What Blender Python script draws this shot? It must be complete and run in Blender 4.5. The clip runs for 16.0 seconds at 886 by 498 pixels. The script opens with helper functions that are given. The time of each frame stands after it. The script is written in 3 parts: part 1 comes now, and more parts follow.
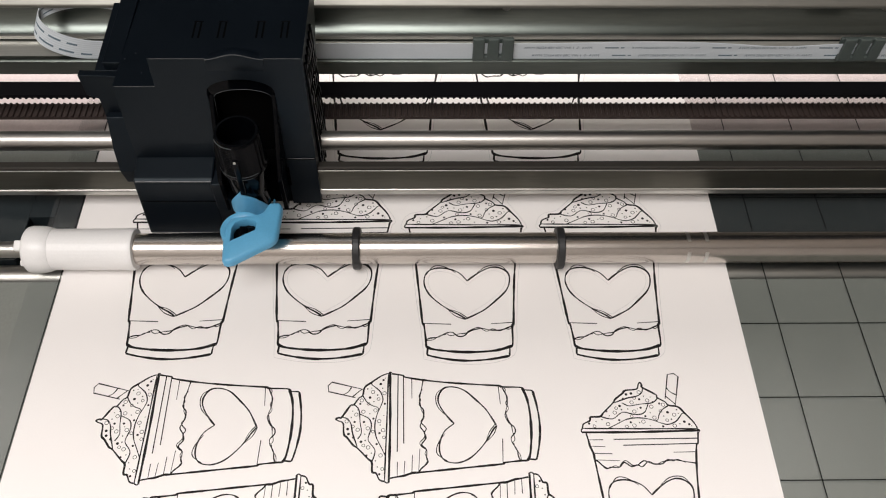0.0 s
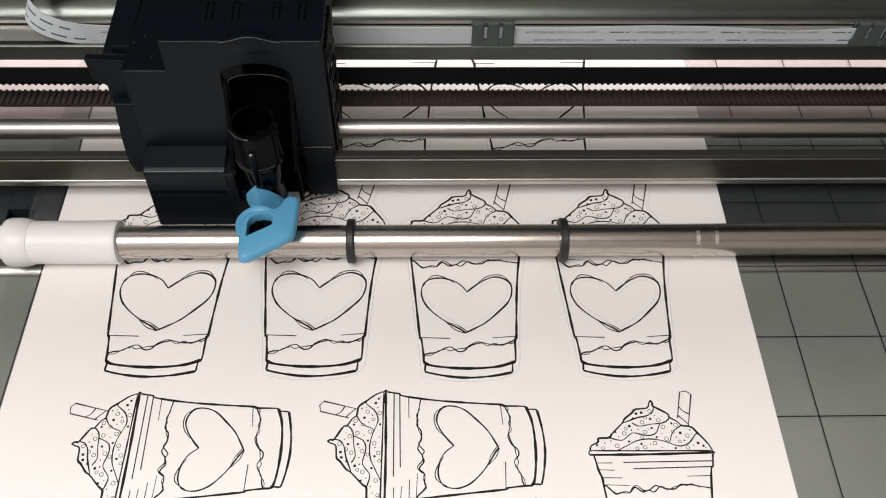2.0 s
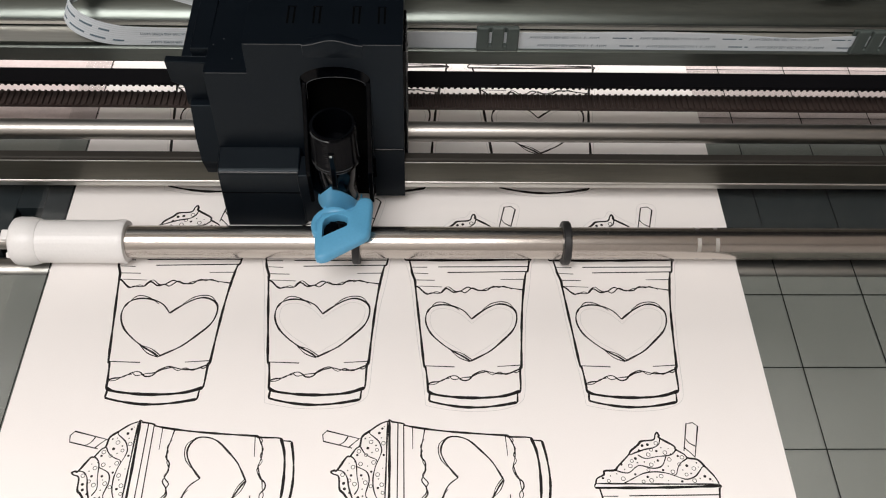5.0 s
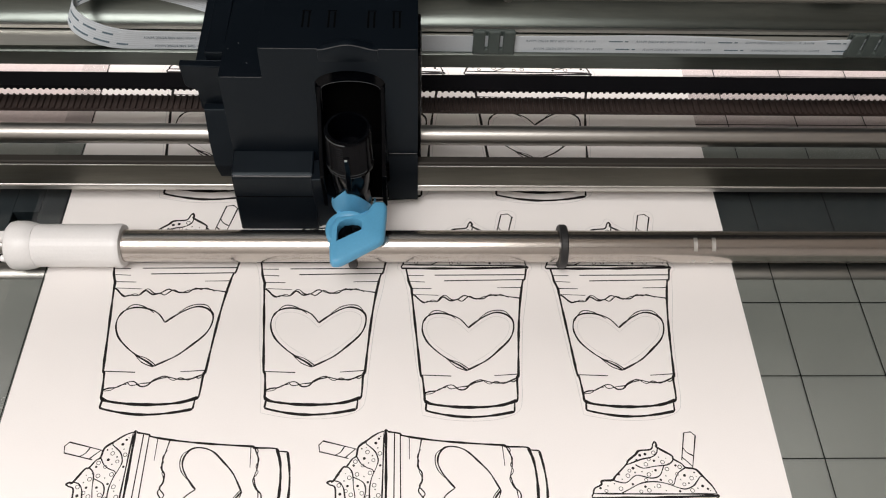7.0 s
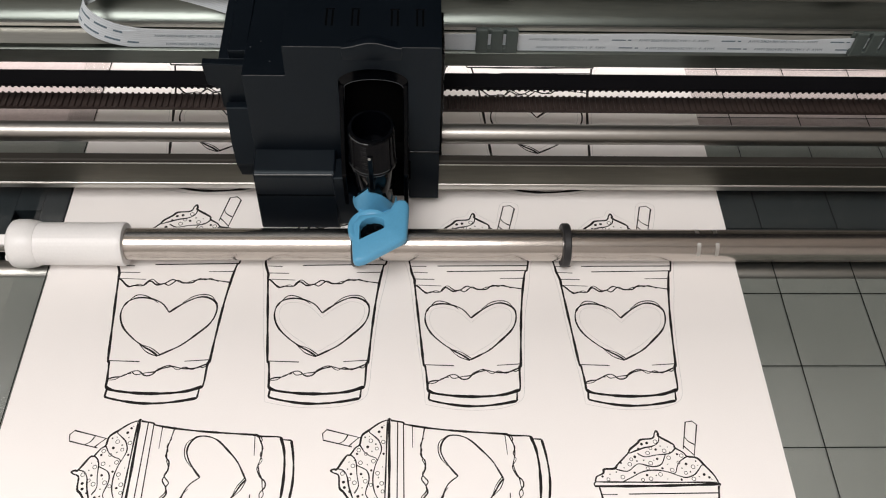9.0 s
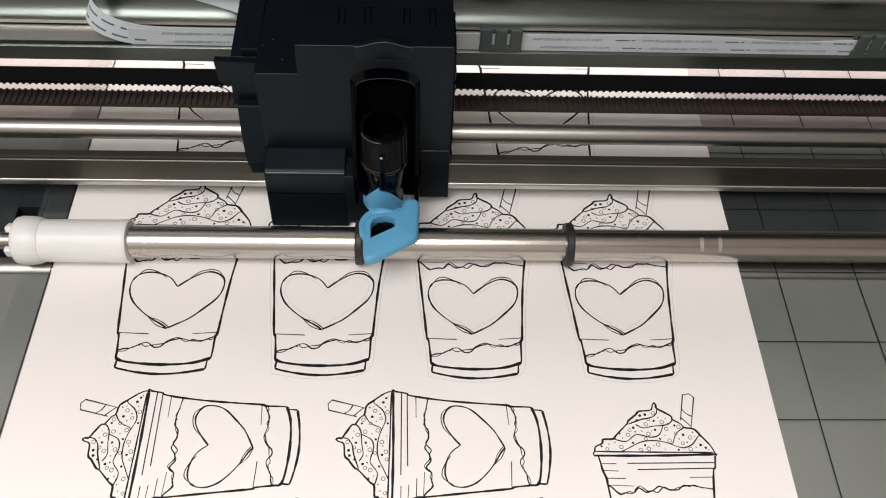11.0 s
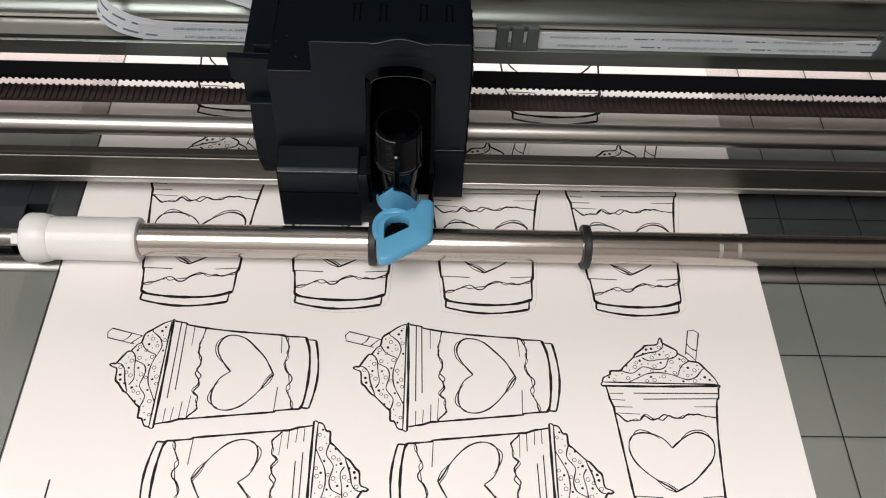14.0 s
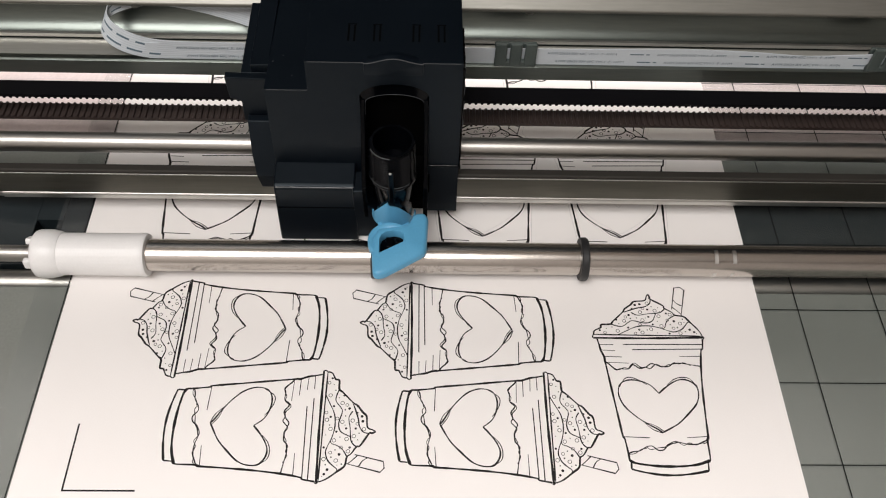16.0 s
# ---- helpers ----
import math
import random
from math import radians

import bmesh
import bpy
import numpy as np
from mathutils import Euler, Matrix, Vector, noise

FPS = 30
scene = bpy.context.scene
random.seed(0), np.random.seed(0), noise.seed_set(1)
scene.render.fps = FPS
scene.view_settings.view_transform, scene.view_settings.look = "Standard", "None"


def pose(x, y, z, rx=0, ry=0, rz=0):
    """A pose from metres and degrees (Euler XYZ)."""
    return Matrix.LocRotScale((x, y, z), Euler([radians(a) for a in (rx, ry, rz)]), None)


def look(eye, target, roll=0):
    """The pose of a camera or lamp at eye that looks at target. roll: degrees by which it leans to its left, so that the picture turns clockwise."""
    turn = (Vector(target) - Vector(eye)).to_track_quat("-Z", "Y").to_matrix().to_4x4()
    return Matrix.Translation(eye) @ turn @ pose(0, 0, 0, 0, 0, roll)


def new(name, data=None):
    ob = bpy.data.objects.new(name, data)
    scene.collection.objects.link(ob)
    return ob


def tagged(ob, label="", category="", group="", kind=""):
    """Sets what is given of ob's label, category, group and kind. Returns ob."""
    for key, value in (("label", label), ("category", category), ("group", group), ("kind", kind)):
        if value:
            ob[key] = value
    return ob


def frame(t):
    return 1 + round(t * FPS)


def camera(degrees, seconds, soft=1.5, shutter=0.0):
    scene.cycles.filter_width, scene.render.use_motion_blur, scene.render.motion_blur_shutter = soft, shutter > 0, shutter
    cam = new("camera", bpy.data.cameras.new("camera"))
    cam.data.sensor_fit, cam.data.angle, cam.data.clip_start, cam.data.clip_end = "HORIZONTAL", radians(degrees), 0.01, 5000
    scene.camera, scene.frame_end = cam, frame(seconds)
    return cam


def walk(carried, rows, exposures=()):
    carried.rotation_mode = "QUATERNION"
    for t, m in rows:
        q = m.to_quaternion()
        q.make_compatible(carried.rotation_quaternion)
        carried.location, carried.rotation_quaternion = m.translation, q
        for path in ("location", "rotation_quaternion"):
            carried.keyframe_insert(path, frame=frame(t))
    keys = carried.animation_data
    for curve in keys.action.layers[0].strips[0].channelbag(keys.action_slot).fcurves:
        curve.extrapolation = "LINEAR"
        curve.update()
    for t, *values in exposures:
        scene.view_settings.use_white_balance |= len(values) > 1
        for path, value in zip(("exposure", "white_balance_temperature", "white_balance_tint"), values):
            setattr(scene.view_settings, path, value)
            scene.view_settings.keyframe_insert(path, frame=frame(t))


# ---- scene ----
cam = camera(54.97, 16.0, soft=1.1)
walk(cam, [(t, pose(x, y, z, rx, ry, rz)) for t, x, y, z, rx, ry, rz in (
    (0, 0.11827, -0.17002, 0.22939, 35.741, -0.652, -0.714),
    (0.5, 0.11610, -0.16676, 0.22708, 35.434, -0.681, -0.810),
    (1, 0.11594, -0.16507, 0.22257, 35.330, -0.696, -0.920),
    (1.5, 0.11761, -0.16510, 0.22111, 35.383, -0.714, -1.055),
    (2, 0.11774, -0.16354, 0.21991, 35.312, -0.845, -0.923),
    (2.5, 0.11637, -0.16325, 0.21817, 35.320, -1.043, -0.717),
    (3, 0.11615, -0.16510, 0.21983, 35.362, -1.143, -0.618),
    (3.5, 0.11545, -0.16519, 0.22082, 35.393, -1.243, -0.636),
    (4, 0.11519, -0.16557, 0.22113, 35.550, -1.252, -0.661),
    (6.5, 0.11518, -0.16569, 0.22292, 35.535, -1.443, -0.839),
    (7, 0.11525, -0.16515, 0.22236, 35.656, -1.447, -0.896),
    (7.5, 0.11478, -0.16480, 0.22167, 35.533, -1.452, -0.829),
    (8, 0.11439, -0.16559, 0.22158, 35.641, -1.461, -0.839),
    (8.5, 0.11407, -0.16541, 0.22118, 35.607, -1.495, -0.853),
    (9, 0.11441, -0.16501, 0.22196, 35.586, -1.465, -0.853),
    (11.5, 0.11241, -0.16551, 0.22238, 35.527, -1.822, -0.584),
    (12, 0.11285, -0.16531, 0.22401, 35.438, -1.825, -0.429),
    (12.5, 0.11207, -0.16528, 0.22330, 35.605, -1.950, -0.262),
    (13, 0.11153, -0.16494, 0.22362, 35.499, -2.048, -0.089),
    (13.5, 0.11094, -0.16406, 0.22150, 35.459, -2.010, -0.113),
    (14, 0.10967, -0.16194, 0.21922, 35.355, -1.814, -0.088),
    (14.5, 0.11053, -0.16239, 0.22120, 35.331, -1.744, -0.128),
    (15, 0.11041, -0.16335, 0.22362, 35.570, -1.817, -0.233),
    (15.5, 0.11051, -0.16405, 0.22529, 35.721, -1.589, -0.190),
    (16, 0.11012, -0.16317, 0.22539, 35.693, -1.435, -0.272),
)])

# ---- light ----
MM = 0.001
world = bpy.data.worlds.new("world")
world.use_nodes = True
world.node_tree.nodes["Background"].inputs[0].default_value = (0.9, 0.95, 1.0, 1)
world.node_tree.nodes["Background"].inputs[1].default_value = 0.05
scene.world = world
scene.view_settings.exposure = 0.0


def ceiling_lamp(x, y, power, wide, deep, colour):
    lamp = bpy.data.lights.new("ceiling_lamp", "AREA")
    lamp.shape, lamp.size, lamp.size_y, lamp.energy, lamp.color = "RECTANGLE", wide, deep, power, colour
    ob = new("ceiling_lamp_light", lamp)
    ob.matrix_world = look((x, y, 1.62), (x, y, 0))
    return ob


ceiling_lamp(-0.34, -0.78, 30.5, 1.14, 0.9, (1.0, 0.965, 0.945))
ceiling_lamp(0.1, 1.25, 76, 1.8, 1.4, (1.0, 0.93, 0.905))


# ---- materials ----
def material(name, colour, rough=0.5, metal=0.0, vary=0.08, scale=60.0, fine=900.0, bump=0.0, stretch=(1, 1, 1), spec=0.5, rough_vary=0.1):
    """A surface with broad stains and fine grain; scales are per metre."""
    m = bpy.data.materials.new(name)
    m.use_nodes = True
    t = m.node_tree
    b = t.nodes["Principled BSDF"]
    co = t.nodes.new("ShaderNodeTexCoord")
    mp = t.nodes.new("ShaderNodeMapping")
    mp.inputs["Scale"].default_value = stretch
    t.links.new(co.outputs["Object"], mp.inputs["Vector"])
    n1, n2 = t.nodes.new("ShaderNodeTexNoise"), t.nodes.new("ShaderNodeTexNoise")
    for n, s in ((n1, scale), (n2, fine)):
        n.inputs["Scale"].default_value, n.inputs["Detail"].default_value = s, 4
        t.links.new(mp.outputs["Vector"], n.inputs["Vector"])
    add = t.nodes.new("ShaderNodeMath")
    add.operation = "ADD"
    t.links.new(n1.outputs["Fac"], add.inputs[0])
    t.links.new(n2.outputs["Fac"], add.inputs[1])
    rng = t.nodes.new("ShaderNodeMapRange")
    rng.inputs["From Min"].default_value, rng.inputs["From Max"].default_value = 0.6, 1.4
    rng.inputs["To Min"].default_value, rng.inputs["To Max"].default_value = 1 - vary, 1 + vary
    t.links.new(add.outputs[0], rng.inputs["Value"])
    mul = t.nodes.new("ShaderNodeVectorMath")
    mul.operation = "SCALE"
    mul.inputs[0].default_value = colour
    t.links.new(rng.outputs[0], mul.inputs["Scale"])
    t.links.new(mul.outputs[0], b.inputs["Base Color"])
    rr = t.nodes.new("ShaderNodeMapRange")
    rr.inputs["To Min"].default_value, rr.inputs["To Max"].default_value = max(0.02, rough - rough_vary), rough + rough_vary
    t.links.new(n1.outputs["Fac"], rr.inputs["Value"])
    t.links.new(rr.outputs[0], b.inputs["Roughness"])
    b.inputs["Metallic"].default_value = metal
    b.inputs["Specular IOR Level"].default_value = spec
    if bump:
        bp = t.nodes.new("ShaderNodeBump")
        bp.inputs["Strength"].default_value, bp.inputs["Distance"].default_value = bump, 0.0004
        t.links.new(n2.outputs["Fac"], bp.inputs["Height"])
        t.links.new(bp.outputs["Normal"], b.inputs["Normal"])
    return m


def see_through(name, colour, cover, rough):
    """A clear plastic sheet: part of the light passes straight on, and its face is glossy."""
    m = material(name, colour, 0.7, vary=0.1, scale=25, fine=300, spec=0.0)
    t = m.node_tree
    mix, clear = t.nodes.new("ShaderNodeMixShader"), t.nodes.new("ShaderNodeBsdfTransparent")
    clear.inputs[0].default_value = (0.975, 0.985, 0.98, 1)
    scuff, span = t.nodes.new("ShaderNodeTexNoise"), t.nodes.new("ShaderNodeMapRange")
    scuff.inputs["Scale"].default_value, scuff.inputs["Detail"].default_value, scuff.inputs["Distortion"].default_value = 45, 6, 1.5
    span.inputs["From Min"].default_value, span.inputs["From Max"].default_value = 0.35, 0.75
    span.inputs["To Min"].default_value, span.inputs["To Max"].default_value = cover * 0.7, cover * 1.5
    t.links.new(scuff.outputs["Fac"], span.inputs["Value"])
    t.links.new(span.outputs[0], mix.inputs[0])
    t.links.new(clear.outputs[0], mix.inputs[1])
    t.links.new(t.nodes["Principled BSDF"].outputs[0], mix.inputs[2])
    top, gloss, fres = t.nodes.new("ShaderNodeMixShader"), t.nodes.new("ShaderNodeBsdfGlossy"), t.nodes.new("ShaderNodeFresnel")
    fres.inputs["IOR"].default_value = 1.38
    gloss.inputs["Roughness"].default_value = rough
    t.links.new(fres.outputs[0], top.inputs[0])
    t.links.new(mix.outputs[0], top.inputs[1])
    t.links.new(gloss.outputs[0], top.inputs[2])
    t.links.new(top.outputs[0], t.nodes["Material Output"].inputs[0])
    return m


M_PAPER = material("paper", (0.83, 0.80, 0.78), 0.55, vary=0.02, scale=30, fine=2500, bump=0.03)
M_INK = material("ink", (0.010, 0.009, 0.009), 0.6, vary=0.2, fine=3000, spec=0.15)
M_CUT = material("cut_edge", (0.55, 0.54, 0.54), 0.6, vary=0.1)
M_MAT = see_through("mat_plastic", (0.30, 0.31, 0.29), 0.06, 0.28)
M_CLEAR = bpy.data.materials.new("clear_plastic")
M_CLEAR.use_nodes = True
clear_tree = M_CLEAR.node_tree
clear_tree.links.new(clear_tree.nodes.new("ShaderNodeBsdfTransparent").outputs[0], clear_tree.nodes["Material Output"].inputs[0])
# A little paler than the mat sheet, with the border's glare in its colour.
M_BORDER = see_through("mat_border", (0.40, 0.40, 0.40), 0.07, 0.22)
M_GRID = material("grid_ink", (0.006, 0.008, 0.008), 0.6, spec=0.05)
M_STEEL = material("brushed_steel", (0.55, 0.51, 0.47), 0.21, 1.0, 0.08, 40, 1400, 0.04, (0.15, 1, 1))
M_CHROME = material("guide_steel", (0.42, 0.405, 0.38), 0.33, 1.0, 0.06, 30, 900, 0.02, (0.1, 1, 1))
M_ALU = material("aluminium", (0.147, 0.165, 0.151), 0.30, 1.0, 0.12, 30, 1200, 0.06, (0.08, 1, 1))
M_RAIL_TOP = material("rail_top", (0.035, 0.032, 0.028), 0.6, 0.3, 0.15, 30, 1200, 0.06, (0.08, 1, 1), 0.2)
M_ALU_DARK = material("anodised_rail", (0.133, 0.129, 0.108), 0.36, 0.85, 0.12, 30, 1200, 0.06, (0.08, 1, 1))
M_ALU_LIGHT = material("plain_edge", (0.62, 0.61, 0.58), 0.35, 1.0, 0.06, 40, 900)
# Paler copy of the aluminium; the light on the channel floor is in its colour.
M_SHELF = material("lit_channel_floor", (0.52, 0.52, 0.48), 0.45, 0.75, 0.12, 30, 1200, 0.06, (0.08, 1, 1))
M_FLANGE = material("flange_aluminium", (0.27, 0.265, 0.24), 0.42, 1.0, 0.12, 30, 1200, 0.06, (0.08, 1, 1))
M_BLACK = material("black_plastic", (0.0022, 0.0038, 0.0064), 0.37, 0.0, 0.15, 50, 2500, 0.05, spec=0.235)
M_BLACK.node_tree.nodes["Principled BSDF"].inputs["Specular Tint"].default_value = (0.78, 0.92, 1.0, 1)
M_GLOSS = material("gloss_black", (0.0012, 0.0015, 0.0022), 0.13, 0.0, 0.15, 50, 2500, 0.0, spec=0.09, rough_vary=0.03)
# Much paler than the black plastic: draws edge highlights; also on screw heads.
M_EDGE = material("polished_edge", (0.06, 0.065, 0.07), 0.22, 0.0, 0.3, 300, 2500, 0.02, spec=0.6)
M_BLUE = material("blue_plastic", (0.105, 0.36, 0.58), 0.40, 0.0, 0.06, 60, 1500, 0.05)
M_WHITE = material("white_nylon", (0.80, 0.79, 0.78), 0.34, 0.0, 0.03, 60, 1500, 0.03)
M_RUBBER = material("black_rubber", (0.014, 0.014, 0.015), 0.5, 0.0, 0.2, 80, 2000, 0.1)
M_BELT = material("belt_back", (0.004, 0.004, 0.005), 0.6, 0.0, 0.2, 60, 2500, 0.05, spec=0.08)
M_TEETH = material("belt_teeth", (0.030, 0.019, 0.016), 0.6, 0.0, 0.2, 60, 2500, 0.1)
M_CABLE = material("ribbon_cable", (0.60, 0.645, 0.68), 0.35, 0.0, 0.05, 40, 1500, 0.03)
M_WIRE = material("cable_groove", (0.50, 0.54, 0.57), 0.35, 0.0, 0.05, 40, 1500, 0.03)
M_PRINT = material("cable_print", (0.10, 0.15, 0.19), 0.5)
M_CLIP = material("grey_clip", (0.068, 0.085, 0.079), 0.45, 0.0, 0.1, 60, 1500, 0.05)
# Lighter than the dark bed: the glare on the mat's front is put into it.
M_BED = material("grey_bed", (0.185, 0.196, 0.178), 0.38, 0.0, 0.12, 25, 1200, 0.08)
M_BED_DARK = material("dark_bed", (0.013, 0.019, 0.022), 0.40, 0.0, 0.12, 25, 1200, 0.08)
# Near-black without shine: paints in the shade inside slots and recesses.
M_PIT = material("slot_shade", (0.002, 0.002, 0.002), 0.8, spec=0.02)
M_TRAY = material("pale_tray", (0.66, 0.575, 0.565), 0.5, 0.0, 0.10, 60, 900, 0.10)
# For the unseen east wall, darkened so the metal reflects less at the right.
M_DARK_WALL = material("dim_reflection_paint", (0.10, 0.088, 0.075), 0.8, 0.0, 0.05, 2, 60)
M_WALL = material("wall_paint", (0.45, 0.43, 0.41), 0.8, 0.0, 0.03, 2, 60)
M_CEIL = material("ceiling_paint", (0.80, 0.79, 0.77), 0.85, 0.0, 0.03, 2, 60)
M_FLOOR = material("floor_carpet", (0.20, 0.18, 0.16), 0.9, 0.0, 0.2, 8, 300)
M_TABLE = material("table_wood", (0.34, 0.25, 0.17), 0.5, 0.0, 0.2, 6, 120, 0.1, (0.2, 1, 1))


# ---- mesh helpers, in millimetres ----
def part(name, bm, mat, parent=None, label="", smooth=0):
    bmesh.ops.recalc_face_normals(bm, faces=bm.faces)
    me = bpy.data.meshes.new(name)
    bm.to_mesh(me)
    bm.free()
    me.materials.append(mat)
    if smooth:
        for p in me.polygons:
            p.use_smooth = True
        me.set_sharp_from_angle(angle=radians(smooth))
    ob = new(name, me)
    if parent:
        ob.parent = parent
    if label:
        tagged(ob, label)
    return ob


def box(x0, x1, y0, y1, z0, z1, bevel=0.0, bm=None, seg=2):
    own = bmesh.new()
    bmesh.ops.create_cube(own, size=1)
    for v in own.verts:
        v.co = ((x0 + x1) / 2 + v.co.x * (x1 - x0), (y0 + y1) / 2 + v.co.y * (y1 - y0), (z0 + z1) / 2 + v.co.z * (z1 - z0))
    return settle_in(own, bevel, bm, seg)


def settle_in(own, bevel, bm, seg=2):
    """Bevel, scale to metres, and join to bm where one is given."""
    if bevel:
        bmesh.ops.bevel(own, geom=list(own.edges), offset=bevel, segments=seg, affect="EDGES", profile=0.5, clamp_overlap=True)
    bmesh.ops.scale(own, vec=(MM, MM, MM), verts=own.verts)
    if bm is None:
        return own
    me = bpy.data.meshes.new("joined")
    own.to_mesh(me)
    own.free()
    bm.from_mesh(me)
    bpy.data.meshes.remove(me)
    return bm


def prism(outline, a, b, axis="x", bevel=0.0, bm=None, seg=2):
    """An outline pushed from a to b along an axis: (y, z) for x, (x, z) for y, (x, y) for z."""
    own = bmesh.new()
    place = {"x": lambda p, q: (q, p[0], p[1]), "y": lambda p, q: (p[0], q, p[1]), "z": lambda p, q: (p[0], p[1], q)}[axis]
    lo = [own.verts.new(place(p, a)) for p in outline]
    hi = [own.verts.new(place(p, b)) for p in outline]
    own.faces.new(lo)
    own.faces.new(hi)
    for i in range(len(lo)):
        j = (i + 1) % len(lo)
        own.faces.new((lo[i], lo[j], hi[j], hi[i]))
    bmesh.ops.recalc_face_normals(own, faces=own.faces)
    return settle_in(own, bevel, bm, seg)


def lathe(profile, axis, centre, steps=48, bm=None):
    """Rings of (along, radius) round an axis through centre; closed where the radius is 0."""
    own = bmesh.new()
    rings = []
    for along, r in profile:
        ring = []
        for i in range(steps):
            a = 2 * math.pi * i / steps
            u, v = r * math.cos(a), r * math.sin(a)
            p = {"x": (along, u, v), "z": (u, v, along), "y": (u, along, v)}[axis]
            ring.append(own.verts.new((centre[0] + p[0], centre[1] + p[1], centre[2] + p[2])))
        rings.append(ring)
    for a, b in zip(rings, rings[1:]):
        for i in range(steps):
            j = (i + 1) % steps
            own.faces.new((a[i], a[j], b[j], b[i]))
    own.faces.new(rings[0])
    own.faces.new(rings[-1])
    bmesh.ops.remove_doubles(own, verts=own.verts, dist=1e-6)
    return settle_in(own, 0, bm)


def band(path, z0, z1, thick, bm=None, foot=1.0):
    """A flat strip standing on edge along a path of (x, y, rise); foot: how far its lower edge rises too."""
    own = bmesh.new()
    rows = []
    for i, (x, y, up) in enumerate(path):
        p, q = Vector(path[max(i - 1, 0)][:2]), Vector(path[min(i + 1, len(path) - 1)][:2])
        n = Vector((-(q - p).y, (q - p).x)).normalized() * thick / 2
        rows.append([own.verts.new((a, b, e + up * (foot if e == z0 else 1.0))) for a, b, e in ((x + n.x, y + n.y, z0), (x - n.x, y - n.y, z0), (x - n.x, y - n.y, z1), (x + n.x, y + n.y, z1))])
    for a, b in zip(rows, rows[1:]):
        for i in range(4):
            own.faces.new((a[i], a[(i + 1) % 4], b[(i + 1) % 4], b[i]))
    own.faces.new(rows[0])
    own.faces.new(rows[-1])
    return settle_in(own, 0, bm)


def empty(name, m=None):
    ob = new(name)
    ob.empty_display_size = 0.01
    if m:
        ob.matrix_world = m
    return ob


# ---- room ----
def room():
    # wall_east is dark only to dim reflections; the other walls share one paint.
    for nm, dims, mat in (("floor", (-1700, 2000, -1500, 2300, -800, -750), M_FLOOR), ("ceiling", (-1700, 2000, -1500, 2300, 1650, 1700), M_CEIL),
                          ("wall_south", (-1700, 2000, -1560, -1500, -750, 1650), M_WALL), ("wall_north", (-1700, 2000, 2300, 2360, -750, 1650), M_WALL),
                          ("wall_west", (-1760, -1700, -1500, 2300, -750, 1650), M_WALL), ("wall_east", (2000, 2060, -1500, 2300, -750, 1650), M_DARK_WALL)):
        tagged(part(nm, box(*dims), mat), f"plain painted {nm.split('_')[0]} of the room", nm.split("_")[0], kind="structure")
    table = empty("table")
    part("tabletop", box(-500, 800, -350, 600, -70, -50, 2), M_TABLE, table)
    for x in (-470, 770):
        for y in (-320, 570):
            part("leg", box(x - 20, x + 20, y - 20, y + 20, -750, -70, 2), M_TABLE, table)
    tagged(table, "brown wooden work table under the cutting machine", "table")


room()

# ---- cutting machine ----
X0, X1 = -120, 400
ROD_Y, ROD_Z = -9.6, 6.95


def machine_base():
    base = empty("machine_base")
    # The front's grey carries the mat's glare, which the rear lacks.
    part("front_bed", box(X0, X1, -185, -16.5, -50, -0.85, 0.6), M_BED, base, "plastic front bed, grey-green with the mat's glare in its colour")
    # Gap floor is black, with the shade under the roller as its colour.
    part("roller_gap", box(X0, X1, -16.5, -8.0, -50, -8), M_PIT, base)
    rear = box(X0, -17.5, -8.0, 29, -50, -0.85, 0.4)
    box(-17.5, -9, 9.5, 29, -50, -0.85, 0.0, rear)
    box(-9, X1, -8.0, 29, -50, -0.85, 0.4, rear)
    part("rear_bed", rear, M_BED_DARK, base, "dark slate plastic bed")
    part("rear_strip", box(X0, X1, 29, 44, -50, -0.85, 0.3), M_BED, base, "grey plastic strip")
    # Slot floor is black too, for the shade of its depth.
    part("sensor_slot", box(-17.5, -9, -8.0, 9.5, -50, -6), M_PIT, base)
    part("rear_tray", box(X0, X1, 44, 330, -50, -0.85, 0.4), M_TRAY, base, "pale pinkish rear tray")
    tagged(base, "dark plastic bed of a cutting machine, glare painted into its grey-green front", "machine base", kind="structure")
    drive = empty("drive_roller")
    part("shaft", lathe([(X0, 4.2), (X1, 4.2)], "x", (0, -12.4, -5.2)), M_CHROME, drive, smooth=40)
    tagged(drive, "polished steel drive roller set in the bed", "roller")


def front_rail():
    rail = empty("front_rail")
    y = 12.9
    part("face", prism([(y, 9.6), (y + 0.1, 18.6), (y + 0.5, 19.0), (y + 2.6, 19.0), (y + 2.6, 9.6)], X0, X1), M_ALU_DARK, rail, "dark brushed aluminium face")
    part("upper_edge", prism([(y + 0.15, 19.0), (y + 0.15, 19.7), (y + 0.6, 20.2), (y + 3.0, 20.2), (y + 3.0, 19.0)], X0, X1, bevel=0.15), M_RAIL_TOP, rail)
    part("line", box(X0, X1, y + 0.05, y + 0.3, 18.5, 18.9, 0.08), M_ALU_LIGHT, rail)
    part("lower_edge", prism([(y - 0.4, 7.2), (y - 0.4, 9.2), (y, 9.7), (y + 2.6, 9.7), (y + 2.6, 7.2)], -26, X1, bevel=0.25), M_ALU_LIGHT, rail, "bright bare lower edge")
    part("lower_edge", prism([(y + 0.1, 7.2), (y + 0.1, 9.0), (y + 0.4, 9.6), (y + 2.6, 9.6), (y + 2.6, 7.2)], X0, -26, bevel=0.2), M_ALU_LIGHT, rail)
    tagged(rail, "brushed aluminium front rail across the machine", "rail")


